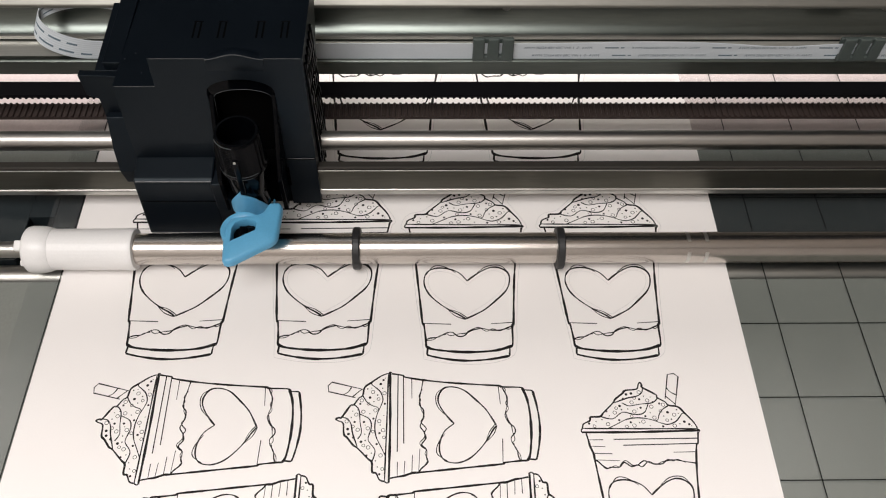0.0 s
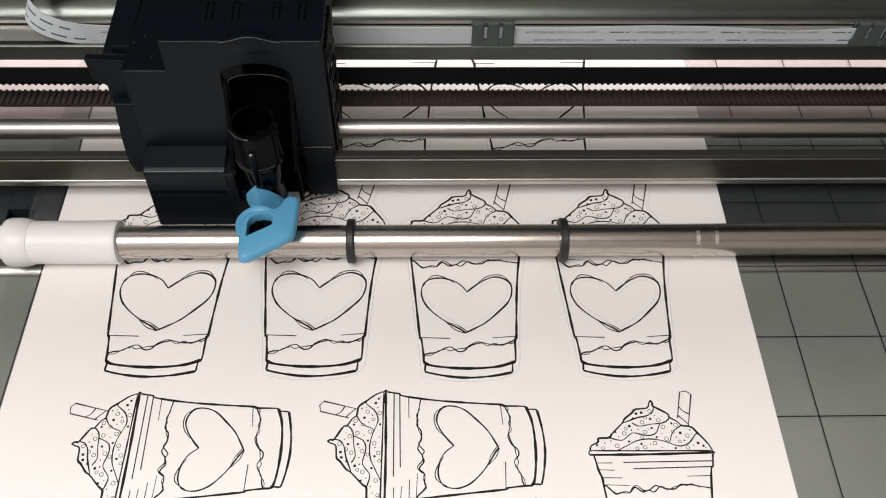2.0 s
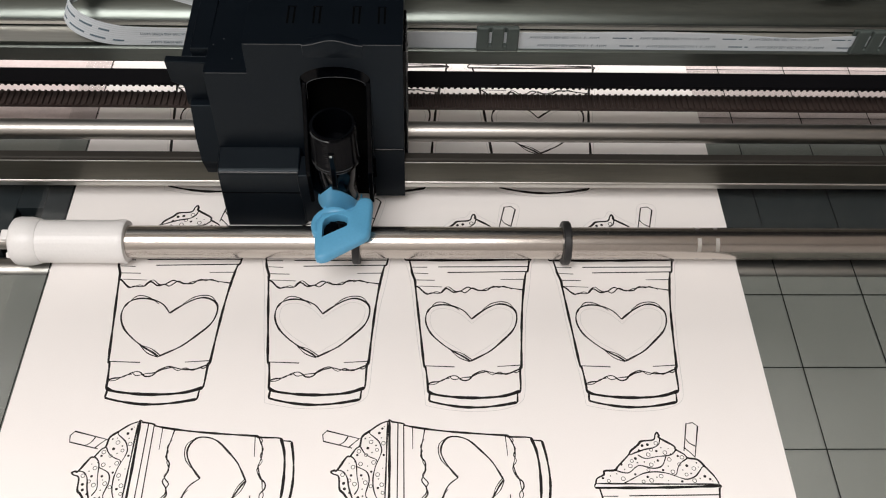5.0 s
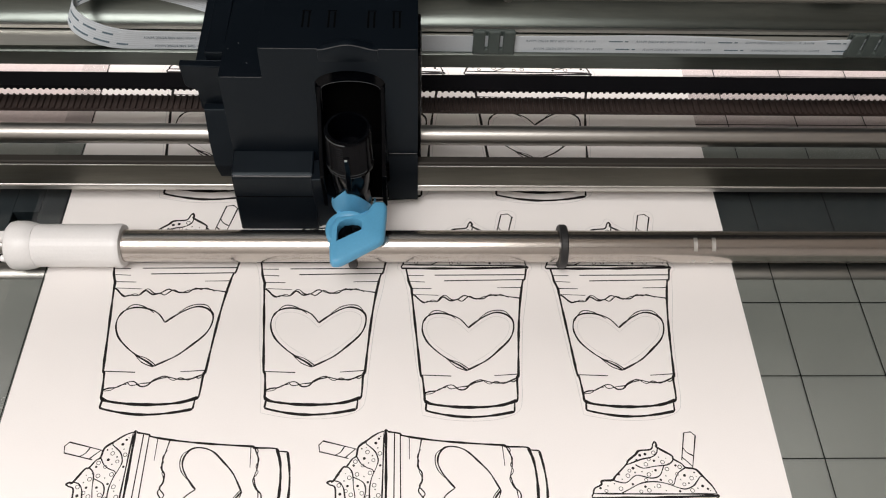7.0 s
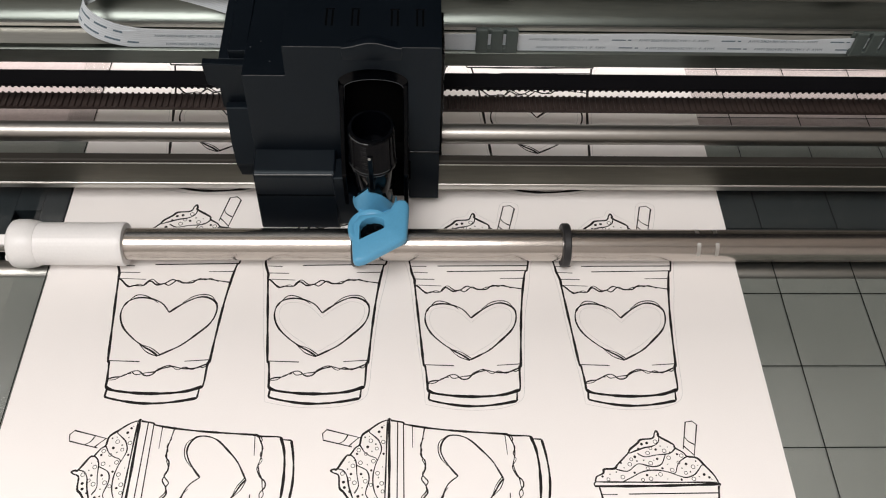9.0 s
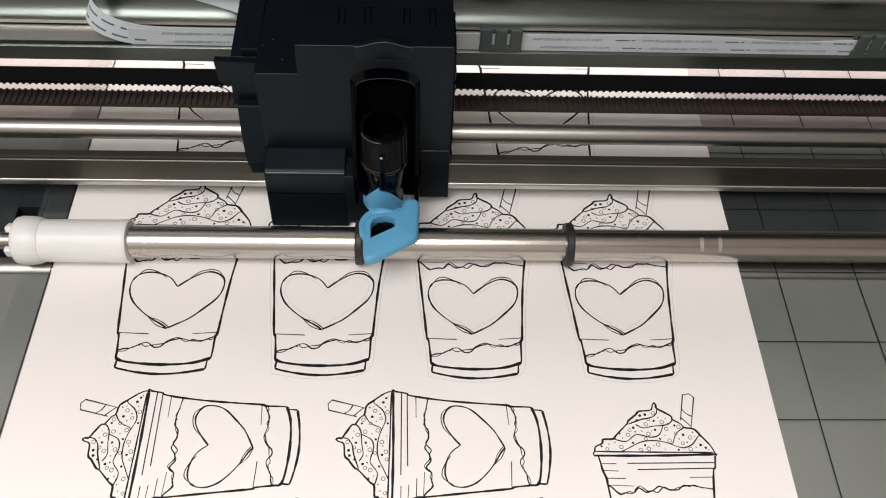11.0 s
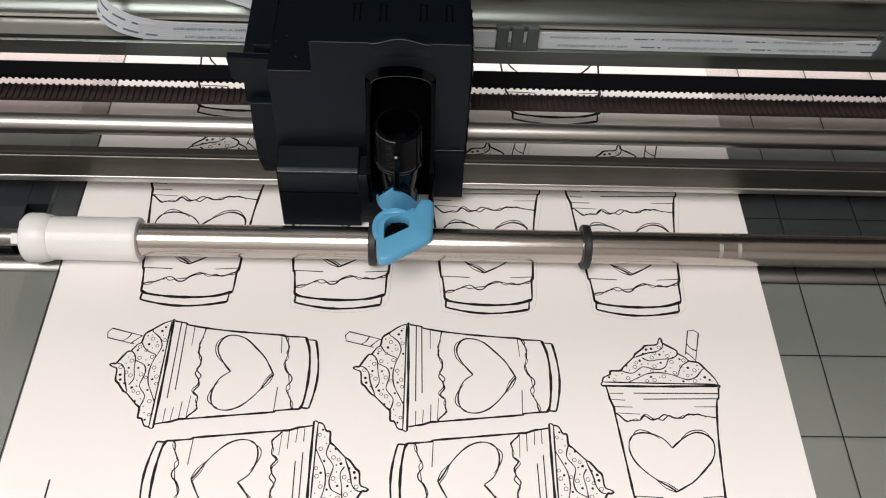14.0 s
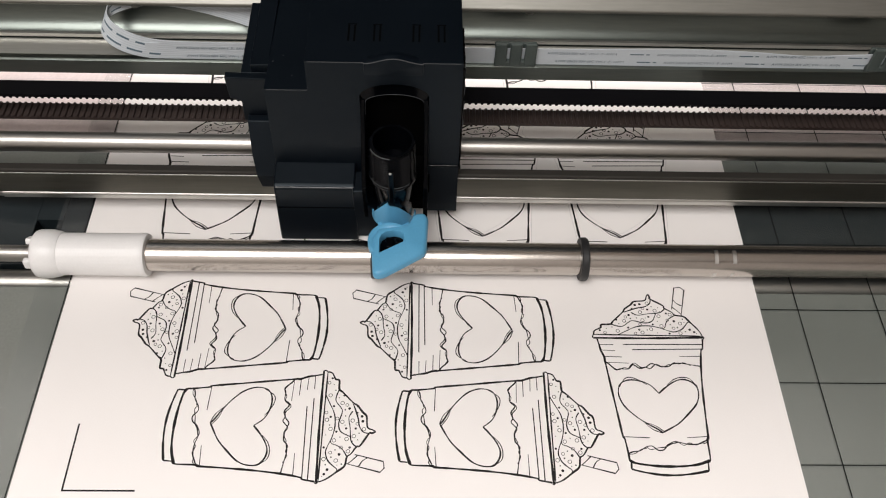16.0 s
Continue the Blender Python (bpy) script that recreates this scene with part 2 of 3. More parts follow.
def guide_rod():
    tagged(part("guide_rod", lathe([(X0, 3.27), (X1, 3.27)], "x", (0, 25.3, 20)), M_CHROME, smooth=40), "polished round steel guide rod", "rod")


def belt():
    belt = empty("drive_belt")
    y0, y1, pitch = 37.6, 44.0, 2.032
    part("upper_run", box(X0, X1, y0, y1, 27.6, 28.8), M_BELT, belt, "smooth black back of the belt")
    part("lower_run", box(X0, X1, y0, y1, 17.4, 18.5), M_TEETH, belt, "brown ribbed face of the belt")
    for name, za, zb, mat in (("upper_teeth", 27.6, 27.0, M_BELT), ("lower_teeth", 18.5, 19.1, M_TEETH)):
        bm = bmesh.new()
        n = int((X1 - X0) / pitch)
        for i in range(n):
            x = X0 + (i + 0.2) * pitch
            q = [bm.verts.new((a * MM, b * MM, c * MM)) for b in (y0, y1) for a, c in ((x, za), (x + 0.25, zb), (x + 0.85, zb), (x + 1.10, za))]
            for f in ((0, 1, 2, 3), (7, 6, 5, 4), (0, 4, 5, 1), (1, 5, 6, 2), (2, 6, 7, 3)):
                bm.faces.new([q[k] for k in f])
        part(name, bm, mat, belt)["kind"] = "stuff"
    return tagged(belt, "black toothed drive belt stretched along the machine", "belt")


def back_beam():
    beam = empty("back_beam")
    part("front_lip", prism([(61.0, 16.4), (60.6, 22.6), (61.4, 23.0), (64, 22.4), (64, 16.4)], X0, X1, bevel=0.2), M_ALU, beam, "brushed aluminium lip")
    # Floor painted lighter than the beam, for the light falling into the channel.
    part("shelf", box(X0, X1, 64, 80, 19.5, 22.4), M_SHELF, beam, "channel floor, paler for the light on it")
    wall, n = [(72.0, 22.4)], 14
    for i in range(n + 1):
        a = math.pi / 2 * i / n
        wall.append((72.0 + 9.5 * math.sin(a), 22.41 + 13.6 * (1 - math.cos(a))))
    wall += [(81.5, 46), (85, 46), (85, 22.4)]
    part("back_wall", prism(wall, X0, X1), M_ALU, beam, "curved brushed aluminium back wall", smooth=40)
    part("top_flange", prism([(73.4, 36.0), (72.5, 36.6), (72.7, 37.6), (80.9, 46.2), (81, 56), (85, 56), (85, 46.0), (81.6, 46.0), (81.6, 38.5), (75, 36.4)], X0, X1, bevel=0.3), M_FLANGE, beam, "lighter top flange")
    # Thin pale strip in place of the channel's highlight line.
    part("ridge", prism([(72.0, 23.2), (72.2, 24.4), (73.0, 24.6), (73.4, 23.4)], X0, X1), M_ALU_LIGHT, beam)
    # Tall sheet added out of view to keep the rear lamp off the front.
    part("rear_panel", box(X0, X1, 81, 85, 56, 320, 0.5), M_BLACK, beam, "unseen black upright sheet that blocks the rear lamp")
    for x in (146, 281, 11):
        part("screw", lathe([(35.2, 1.6), (36.3, 1.6)], "z", (x, 74.6, 0), 16), M_CHROME, beam)
    tagged(beam, "brushed aluminium beam with a cable channel", "beam")


def cable_clip(x):
    clip = empty("cable_clip", pose(x * MM, 0, 0))
    part("foot", box(0, 14.4, 60.4, 67, 22.9, 25.2, 0.4), M_CLIP, clip)
    for k in range(3):
        part("prong", box(k * 5.1, k * 5.1 + 4.1, 60.2, 61.6, 23.4, 33.0, 0.5), M_CLIP, clip)
    part("back", box(0, 14.4, 63.2, 64.4, 25, 31.0, 0.4), M_CLIP, clip)
    tagged(clip, "grey plastic clip holding the ribbon cable", "cable clip", "cable clips")


def writing(text, height, mat, parent, m, name="writing"):
    cu = bpy.data.curves.new(name, "FONT")
    cu.body, cu.size = text, height
    tmp = bpy.data.objects.new(name, cu)
    me = bpy.data.meshes.new_from_object(tmp)
    bpy.data.objects.remove(tmp)
    me.materials.clear()
    me.materials.append(mat)
    ob = new(name, me)
    ob.parent = parent
    ob.matrix_local = m
    return ob


def cable_print(cable, start, stop, y):
    """Two printed rows on the strip's front face: readable words and plain bars."""
    for row, z in enumerate((27.4, 24.0)):
        x = start + (3 if row else 0)
        while x < stop - 37:
            writing("AWM 20624 80V 60C VW-1 -F- AWM", 1.5 * MM, M_PRINT, cable, pose(x * MM, y * MM, z * MM, 90))
            for a, b in ((28.6, 33.4), (34.2, 35.4)):
                part("print_bar", box(x + a, x + b, y - 0.03, y, z + 0.3, z + 0.75), M_PRINT, cable)
            x += 38.0


def bend_edges(s):
    """Lower and upper edge of the looped strip: front leg (s < 0), rising turn (0 to 25), back leg sinking to the carriage."""
    if s < 0:
        x = -1.0 - 4 * s
        return Vector((x, 62, 23.0)), Vector((x + 4.5, 62.2, 30.2 + 0.5 * math.exp(-(x + 1) / 6)))
    if s <= 25:
        a = math.pi * s / 25
        c = (1 - math.cos(a)) / 2
        return (Vector((-1 - 19.5 * math.sin(a), 69 - 7 * math.cos(a), 23 + 11.2 * c ** 0.9)),
                Vector((3.5 - 3.5 * c - 19 * math.sin(a), 69.2 - 7 * math.cos(a) + 3 * c, 30.7 + 8 * c ** 0.75)))
    x = -1 + (s - 25) * 2
    low = Vector((x, 76 - 0.06 * (x + 1), 34.2 - 6.6 * ((x + 1) / 29) ** 1.7))
    return low, low + Vector((max(0, 1 - (x + 1) / 20), 3.2, 5.5 + 0.04 * min(x + 1, 30)))


def ribbon(edges, low, high, half):
    """A thin strip between two fractions of the given lower and upper edges."""
    bm, rows = bmesh.new(), []
    for i, (a, b) in enumerate(edges):
        p, q = edges[max(i - 1, 0)][0], edges[min(i + 1, len(edges) - 1)][0]
        n = (q - p).cross(b - a).normalized() * half
        u, v = a.lerp(b, low), a.lerp(b, high)
        rows.append([bm.verts.new(w) for w in (u + n, u - n, v - n, v + n)])
    for a, b in zip(rows, rows[1:]):
        for i in range(4):
            bm.faces.new((a[i], a[(i + 1) % 4], b[(i + 1) % 4], b[i]))
    bm.faces.new(rows[0])
    bm.faces.new(rows[-1])
    return settle_in(bm, 0, None)


def ribbon_cable():
    run = empty("ribbon_cable")
    path = [(15 + 325 * i / 60, 62.2, 0.9 * math.exp(-((15 + 325 * i / 60 - 196) / 24) ** 2) - 1.3 * math.exp(-((15 + 325 * i / 60 - 243) / 15) ** 2)) for i in range(61)]
    part("strip", band(path, 22.7, 29.7, 0.25, foot=0.0), M_CABLE, run, smooth=40)
    cable_print(run, 152, 330, 62.0)
    tagged(run, "pale grey flat ribbon cable with blue print, lying in the beam", "cable")
    bend = empty("ribbon_bend")
    part("strip", ribbon([bend_edges(i / 2) for i in range(-30, 101)], 0.0, 1.0, 0.12), M_CABLE, bend, smooth=50)
    cable_print(bend, 6, 60, 61.78)
    for low, high, start in ((0.21, 0.29, 4.0), (0.63, 0.71, 6.5)):
        for k, (gap, length) in enumerate(((0.0, 1.6), (2.6, 2.4), (6.0, 3.4), (10.4, 1.4), (13.0, 3.0), (17.0, 2.2))):
            part("print_bar", ribbon([bend_edges(start - 4 + gap + length * i / 6) for i in range(7)], low, high, 0.2), M_PRINT, bend)
    for k in range(9):
        at = 0.06 + 0.108 * k
        part("conductor", ribbon([bend_edges(i / 2) for i in range(-30, 101)], at, at + 0.025, 0.14), M_WIRE, bend, smooth=50)
    tagged(bend, "looped bend of the pale flat ribbon cable", "cable")
    return bend


def pinch_roller():
    """Built round its own axis, along x."""
    roller = empty("pinch_roller", pose(0, ROD_Y * MM, ROD_Z * MM))
    part("shaft", lathe([(24, 4.6), (24.4, 5.03), (X1, 5.03)], "x", (0, 0, 0), 64), M_STEEL, roller, smooth=40)
    part("end_shaft", lathe([(X0, 2.6), (-8, 2.6)], "x", (0, 0, 0)), M_CHROME, roller, smooth=40)
    sleeve = lathe([(-4, 2.7), (-4, 6.6), (20.8, 6.65), (22.4, 6.8), (24.0, 6.85), (24.8, 6.5), (25.0, 5.1)], "x", (0, 0, 0), 144)
    for v in sleeve.verts:
        if v.co.x < 21 * MM:
            a = math.atan2(v.co.z, v.co.y)
            k = 1 + 0.003 * math.cos(36 * a)
            v.co.y, v.co.z = v.co.y * k, v.co.z * k
    part("sleeve", sleeve, M_WHITE, roller, "white ribbed nylon sleeve", smooth=50)
    shoulder = part("shoulder", lathe([(-9.4, 3.0), (-9.4, 6.6), (-8.8, 7.3), (-7.6, 7.6), (-4.4, 7.55), (-2.6, 7.2), (-1.4, 6.75), (-1.2, 6.0)], "x", (0, 0, 0), 64), M_WHITE, roller, smooth=50)
    for a in (20, 140, 260):
        lug = part("lug", box(-12.2, -9.0, -1.7, 1.7, 3.2, 5.2, 0.5), M_WHITE, shoulder)
        lug.rotation_euler = (radians(a), 0, 0)
    for x in (95.2, 160.3):
        bm = bmesh.new()
        own = []
        n = 40
        for i in range(n + 1):
            a = radians(100) + radians(359) * i / n
            own.append([bm.verts.new(((x + dx) * MM, r * math.cos(a) * MM, r * math.sin(a) * MM)) for dx, r in ((-1.2, 5.02), (-1.2, 6.6), (-0.8, 6.9), (0.8, 6.9), (1.2, 6.6), (1.2, 5.02))])
        for p, q in zip(own, own[1:]):
            for k in range(6):
                bm.faces.new((p[k], p[(k + 1) % 6], q[(k + 1) % 6], q[k]))
        bm.faces.new(own[0])
        bm.faces.new(own[-1])
        part("ring", bm, M_RUBBER, roller, "black rubber ring", smooth=35)
    for x in (201.2, 206.9):
        for a in (45, 135, 225, 315):
            bm = bmesh.new()
            n = 6
            rows = []
            for i in range(n + 1):
                t = radians(a + 10 + 50 * i / n)
                rows.append([bm.verts.new(((x + dx) * MM, 5.06 * math.cos(t) * MM, 5.06 * math.sin(t) * MM)) for dx in (-0.6, 0.6)])
            for p, q in zip(rows, rows[1:]):
                bm.faces.new((p[0], p[1], q[1], q[0]))
            part("groove", bm, M_ALU_LIGHT, roller)
    return tagged(roller, "steel pinch roller with a white sleeve and black rings", "roller")


machine_base()
front_rail()
guide_rod()
BELT = belt()
back_beam()
for clip_x in (133.9, 264.0):
    cable_clip(clip_x)
BEND = ribbon_cable()
ROLLER = pinch_roller()


# ---- carriage ----
def tube(points, r):
    """A thin rounded line along points in mm."""
    bm, rows = bmesh.new(), []
    for i, p in enumerate(points):
        d = (Vector(points[min(i + 1, len(points) - 1)]) - Vector(points[max(i - 1, 0)])).normalized()
        u = d.orthogonal().normalized() if abs(d.y) > 0.9 else d.cross(Vector((0, 1, 0))).normalized()
        w = d.cross(u)
        rows.append([bm.verts.new(Vector(p) + (u * math.cos(a) + w * math.sin(a)) * r) for a in [math.pi * k / 3 for k in range(6)]])
    for a, b in zip(rows, rows[1:]):
        for i in range(6):
            bm.faces.new((a[i], a[(i + 1) % 6], b[(i + 1) % 6], b[i]))
    bm.faces.new(rows[0])
    bm.faces.new(rows[-1])
    return settle_in(bm, 0, None)


def carriage():
    c = empty("carriage")
    fy = lambda z: 10.2 + 0.105 * z
    hx, hy = 62.7, 2.6
    half, spring, rise = 10.05, 51.2, 4.6
    arch = [(hx + half * math.cos(math.pi * k / 24), spring + rise * math.sin(math.pi * k / 24)) for k in range(25)]
    shell = prism([(25.5, 5), (25.5, 20), (25.5, 53.5), (37.9, 53.5), (37.9, 63.3), (82.2, 63.3), (82.2, 20), (82.2, 5), (hx + half, 5), (hx + half, 20)] + arch
                  + [(hx - half, 20), (hx - half, 5)], 0, 1000, "y")
    for v in shell.verts:
        z = v.co.z / MM
        v.co.y = MM * (fy(z) if v.co.y < 0.5 else (12.4 if z < 20.5 else 57))
    sharp = [e for e in shell.edges if e.calc_face_angle(0) > 0.5]
    bmesh.ops.bevel(shell, geom=sharp, offset=0.55 * MM, segments=2, affect="EDGES", profile=0.5, clamp_overlap=True)
    part("body", shell, M_BLACK, c)
    part("holder_block", prism([(49.6, 0.8), (57.4, 0.8), (57.4, 13.5), (53.6, 17.5), (53.6, 23.6), (49.6, 23.6)], 3.0, 11.4, "y", 0.5), M_BLACK, c)
    part("lower_box", prism([(1.6, 0.6), (4.3, 23.0), (5.2, 24.0), (12.7, 25.7), (14, 25.6), (14, 22), (11.5, 21.5), (11.5, 0.6)], 25.4, 50.3, bevel=0.5), M_BLACK, c)
    part("lower_seam", box(25.8, 49.9, 3.1, 4.2, 15.2, 15.45), M_GLOSS, c)
    part("seam", prism([(12.55, 25.0), (12.35, 25.0), (12.4, 25.5), (12.6, 25.5)], 72.8, 82.3), M_GLOSS, c)
    # bent plate on the belt side: foot before the rail, ear above the belt
    plate = prism([(11.0, 15.7), (11.0, 21.0), (14.6, 27.5), (20.0, 36.3), (22.6, 36.3), (17.0, 27.5), (12.6, 21.0), (12.4, 15.7)], 20, 26, "x", 0.25)
    for v in plate.verts:
        z = v.co.z / MM
        if v.co.x < 23 * MM:
            v.co.x = MM * (20.4 - 1.9 * min(max(z - 15.7, 0), 10) / 10 - 0.8 * min(max(z - 25.7, 0), 10.6) / 10.6)
    part("rear_plate", plate, M_BLACK, c)
    part("ear", prism([(12.7, 51.0), (26, 50.4), (26, 33.0), (16.0, 33.4), (16.3, 41.2), (13.0, 43.0)], 23.0, 25.6, "y", 0.3), M_BLACK, c)
    part("side_flange", prism([(25.7, 30), (25.7, 50.4), (56, 52), (56, 30)], 17.0, 25.8, "x", 0.4), M_BLACK, c)
    part("side_step", prism([(25.9, 50.4), (25.9, 53.4), (56, 54.4), (56, 51.5)], 20.2, 25.8, "x", 0.3), M_BLACK, c)
    # Thin black slabs on the top stand in for shaded slot openings.
    for x in (49.3, 56.6, 67.8, 75.0):
        for dx in (0.0, 1.7):
            part("vent_slot", box(x + dx, x + dx + 0.55, 25.5, 32.5, 63.0, 63.34), M_PIT, c)
        part("vent_lip", box(x - 0.2, x + 2.5, 32.6, 33.0, 63.1, 63.4, 0.1), M_GLOSS, c)
    for x, y in ((29.6, 30.0), (33.0, 21.5), (26.9, 27.5)):
        part("screw_head", lathe([(53.2, 0.28), (53.6, 0.2)], "z", (x, y, 0), 10), M_EDGE, c)
    for k in range(6):
        y = 18 + 3.4 * k
        part("rib", box(82.0, 83.0, y, y + 1.0, 8, 60, 0.3), M_GLOSS, c)
        # Pale wavy wire that draws the rib's zigzag glints.
        part("coil", tube([(82.95 + 0.15 * math.sin(0.9 * q + k), y + 0.5 + 0.3 * math.sin(0.4 * q + 1.3 * k), 9 + q) for q in range(51)], 0.16), M_EDGE, c, smooth=60)
    # recess: set-back rim, side walls, back painted black for the shade of its depth
    inner = [(hx + 8.5 * math.cos(math.pi * k / 24), 48.4 + 2.9 * math.sin(math.pi * k / 24)) for k in range(25)]
    rim = prism(arch + inner[::-1], 0, 1000, "y")
    for v in rim.verts:
        near = v.co.y < 0.5
        v.co.y = MM * (fy(v.co.z / MM) + (1.1 if near else 4.0))
    part("recess_rim", rim, M_GLOSS, c, "glossy arched rim", smooth=40)
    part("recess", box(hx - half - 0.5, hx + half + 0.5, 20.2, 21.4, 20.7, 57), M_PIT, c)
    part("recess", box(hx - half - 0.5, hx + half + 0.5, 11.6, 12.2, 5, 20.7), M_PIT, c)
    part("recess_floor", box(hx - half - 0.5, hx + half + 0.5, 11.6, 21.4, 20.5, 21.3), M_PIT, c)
    for x in (hx - half + 0.05, hx + half - 1.45):
        part("recess_wall", prism([(20.2, 49.5), (fy(49) + 0.8, 49.5), (11.5, 41), (6.0, 33), (2.4, 26), (3.0, 11), (11.5, 11), (12.0, 21.3), (20.2, 21.3)], x, x + 1.4, "x", 0.25), M_GLOSS, c)
    hump = [(hx - 8.4 + 16.8 * k / 16, 63.2 + 0.9 * (1 - math.cos(2 * math.pi * k / 16))) for k in range(17)]
    part("hump", prism(hump + [(hx + 8.4, 57), (hx - 8.4, 57)], fy(60) - 0.12, 19.5, "y", 0.2), M_BLACK, c, smooth=40)
    # pale lines on the moulding's rounded edges, in place of their highlights
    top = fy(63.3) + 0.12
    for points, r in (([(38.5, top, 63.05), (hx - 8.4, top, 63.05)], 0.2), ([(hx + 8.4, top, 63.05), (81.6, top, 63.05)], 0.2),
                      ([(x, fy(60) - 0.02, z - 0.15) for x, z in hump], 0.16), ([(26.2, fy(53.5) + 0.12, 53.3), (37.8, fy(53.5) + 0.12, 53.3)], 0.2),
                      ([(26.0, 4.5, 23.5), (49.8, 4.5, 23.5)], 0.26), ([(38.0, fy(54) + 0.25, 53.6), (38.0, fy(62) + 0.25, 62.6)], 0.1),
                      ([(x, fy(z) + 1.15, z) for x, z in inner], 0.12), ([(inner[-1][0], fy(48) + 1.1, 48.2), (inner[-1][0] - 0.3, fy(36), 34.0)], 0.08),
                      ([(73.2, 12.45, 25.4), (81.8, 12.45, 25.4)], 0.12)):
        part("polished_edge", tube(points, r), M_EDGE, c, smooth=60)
    # blade holder, which lifts and drops with its clamp
    holder = part("blade_holder", lathe([(12.4, 2.5), (13.4, 4.2), (15, 5.6), (23, 5.7), (24, 6.3), (32.6, 6.4), (33.2, 7.2), (34.6, 7.2), (35.2, 6.8), (46.0, 6.8), (47.0, 6.3), (47.0, 5.6), (38, 5.0), (38, 0.5)], "z", (hx - 0.3, hy, 0), 56), M_GLOSS, c, "glossy black blade holder", smooth=35)
    arc = lambda r, a0, a1, z: [(hx - 0.3 + r * math.cos(radians(a)), hy + r * math.sin(radians(a)), z) for a in range(a0, a1, 6)]
    for k in range(11):
        part("thread", tube(arc(6.8, 200, 264, 35.9 + 0.9 * k), 0.16), M_GLOSS, holder, smooth=60)
    # Pale arcs stand in for highlights on the holder's rims.
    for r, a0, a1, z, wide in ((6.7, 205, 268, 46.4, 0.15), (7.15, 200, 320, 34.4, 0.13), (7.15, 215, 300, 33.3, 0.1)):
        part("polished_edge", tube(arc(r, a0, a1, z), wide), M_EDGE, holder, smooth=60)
    part("key", box(61.2, 62.9, hy - 7.5, hy - 5.6, 26.6, 42.0, 0.3), M_GLOSS, holder)
    part("key_tip", box(61.5, 62.3, hy - 7.7, hy - 7.2, 40.9, 41.7, 0.2), M_ALU_LIGHT, holder)
    part("blade_tip", lathe([(0.6, 0.15), (5, 0.9), (12.6, 1.2)], "z", (hx - 0.3, 1.5, 0), 16), M_CHROME, holder)
    # blue clamp: collar with its raised tab, round flange and lever with its opening
    collar, rows = bmesh.new(), []
    for i in range(61):
        a = radians(176 + 188 * i / 60)
        x, y = hx - 0.5 + 6.8 * math.cos(a), hy + 6.8 * math.sin(a)
        high = (22.9 + 3.5 * (x - 56.9) / 4.1 if x < 61.0 else 24.6 - 4.0 * ((x - 61.0) / 6.5) ** 2) - 1.23 * (y + 3.5)
        high = max(high, 15.2)
        rows.append([collar.verts.new(((hx - 0.5 + r * math.cos(a)) * MM, (hy + r * math.sin(a)) * MM, z * MM)) for r, z in ((6.35, 14.4), (6.9, 14.4), (6.8, high - 0.25), (6.65, high), (6.35, high))])
    for p, q in zip(rows, rows[1:]):
        for i in range(5):
            collar.faces.new((p[i], p[(i + 1) % 5], q[(i + 1) % 5], q[i]))
    collar.faces.new(rows[0])
    collar.faces.new(rows[-1])
    part("clamp_ring", collar, M_BLUE, holder, "sky-blue plastic clamp ring", smooth=25)
    flange, rows = bmesh.new(), []
    for i in range(31):
        a = radians(30 + 192 * i / 30)
        rows.append([flange.verts.new(((61.5 + r * math.cos(a)) * MM, (-13.2 + r * math.sin(a)) * MM, z * MM)) for r, z in ((4.6, 18.4), (6.2, 18.4), (6.55, 18.8), (6.55, 20.9), (6.2, 21.35), (5.4, 21.42), (4.6, 20.9))])
    for p, q in zip(rows, rows[1:]):
        for i in range(7):
            flange.faces.new((p[i], p[(i + 1) % 7], q[(i + 1) % 7], q[i]))
    flange.faces.new(rows[0])
    flange.faces.new(rows[-1])
    part("clamp_flange", flange, M_BLUE, holder, smooth=40)
    part("clamp_web", prism([(57.4, -9.4), (57.4, -1.5), (67.0, -1.5), (67.4, -9.0), (62, -7.8)], 14.6, 16.0, "z", 0.4), M_BLUE, holder)
    bm = bmesh.new()
    outer = [(67.2, -6.4), (66.2, -7.4), (58.0, -9.0), (56.4, -12.0), (56.2, -17.0), (56.9, -24.6), (57.5, -25.6), (58.7, -25.9), (60.3, -25.5), (70.8, -18.6), (71.9, -17.6), (72.5, -16.0), (73.0, -5.8), (72.8, -4.2), (72.0, -3.1), (70.6, -2.8), (69.0, -3.1), (68.1, -4.2)]
    hole = [(58.6, -13.2), (58.7, -18.0), (65.6, -13.9), (65.6, -11.2), (64.4, -10.3), (62.6, -10.0), (60.6, -10.5), (59.2, -11.6)]
    centre = Vector((61.8, -13.2))
    grow = [tuple(centre + (Vector(p) - centre) * 1.06) for p in hole]

    def inset(by):
        """The outline drawn in by a distance along its corners' bisectors."""
        out, n = [], len(outer)
        for i in range(n):
            p, q, r = (Vector(outer[(i + d) % n]) for d in (-1, 0, 1))
            u, v = (q - p).normalized(), (r - q).normalized()
            m = Vector((-u.y - v.y, u.x + v.x)).normalized()
            out.append(tuple(q + m * by))
        return out

    loops = []
    for pts, z in ((inset(0.6), 18.4), (outer, 18.9), (outer, 20.3), (inset(0.4), 21.1), (inset(1.1), 21.5), (grow, 21.5), (hole, 21.1), (hole, 18.4)):
        loops.append([bm.verts.new((x * MM, y * MM, z * MM)) for x, y in pts])
    for a, b in ((0, 1), (1, 2), (2, 3), (3, 4), (5, 6), (6, 7)):
        n = len(loops[a])
        for i in range(n):
            bm.faces.new((loops[a][i], loops[a][(i + 1) % n], loops[b][(i + 1) % n], loops[b][i]))
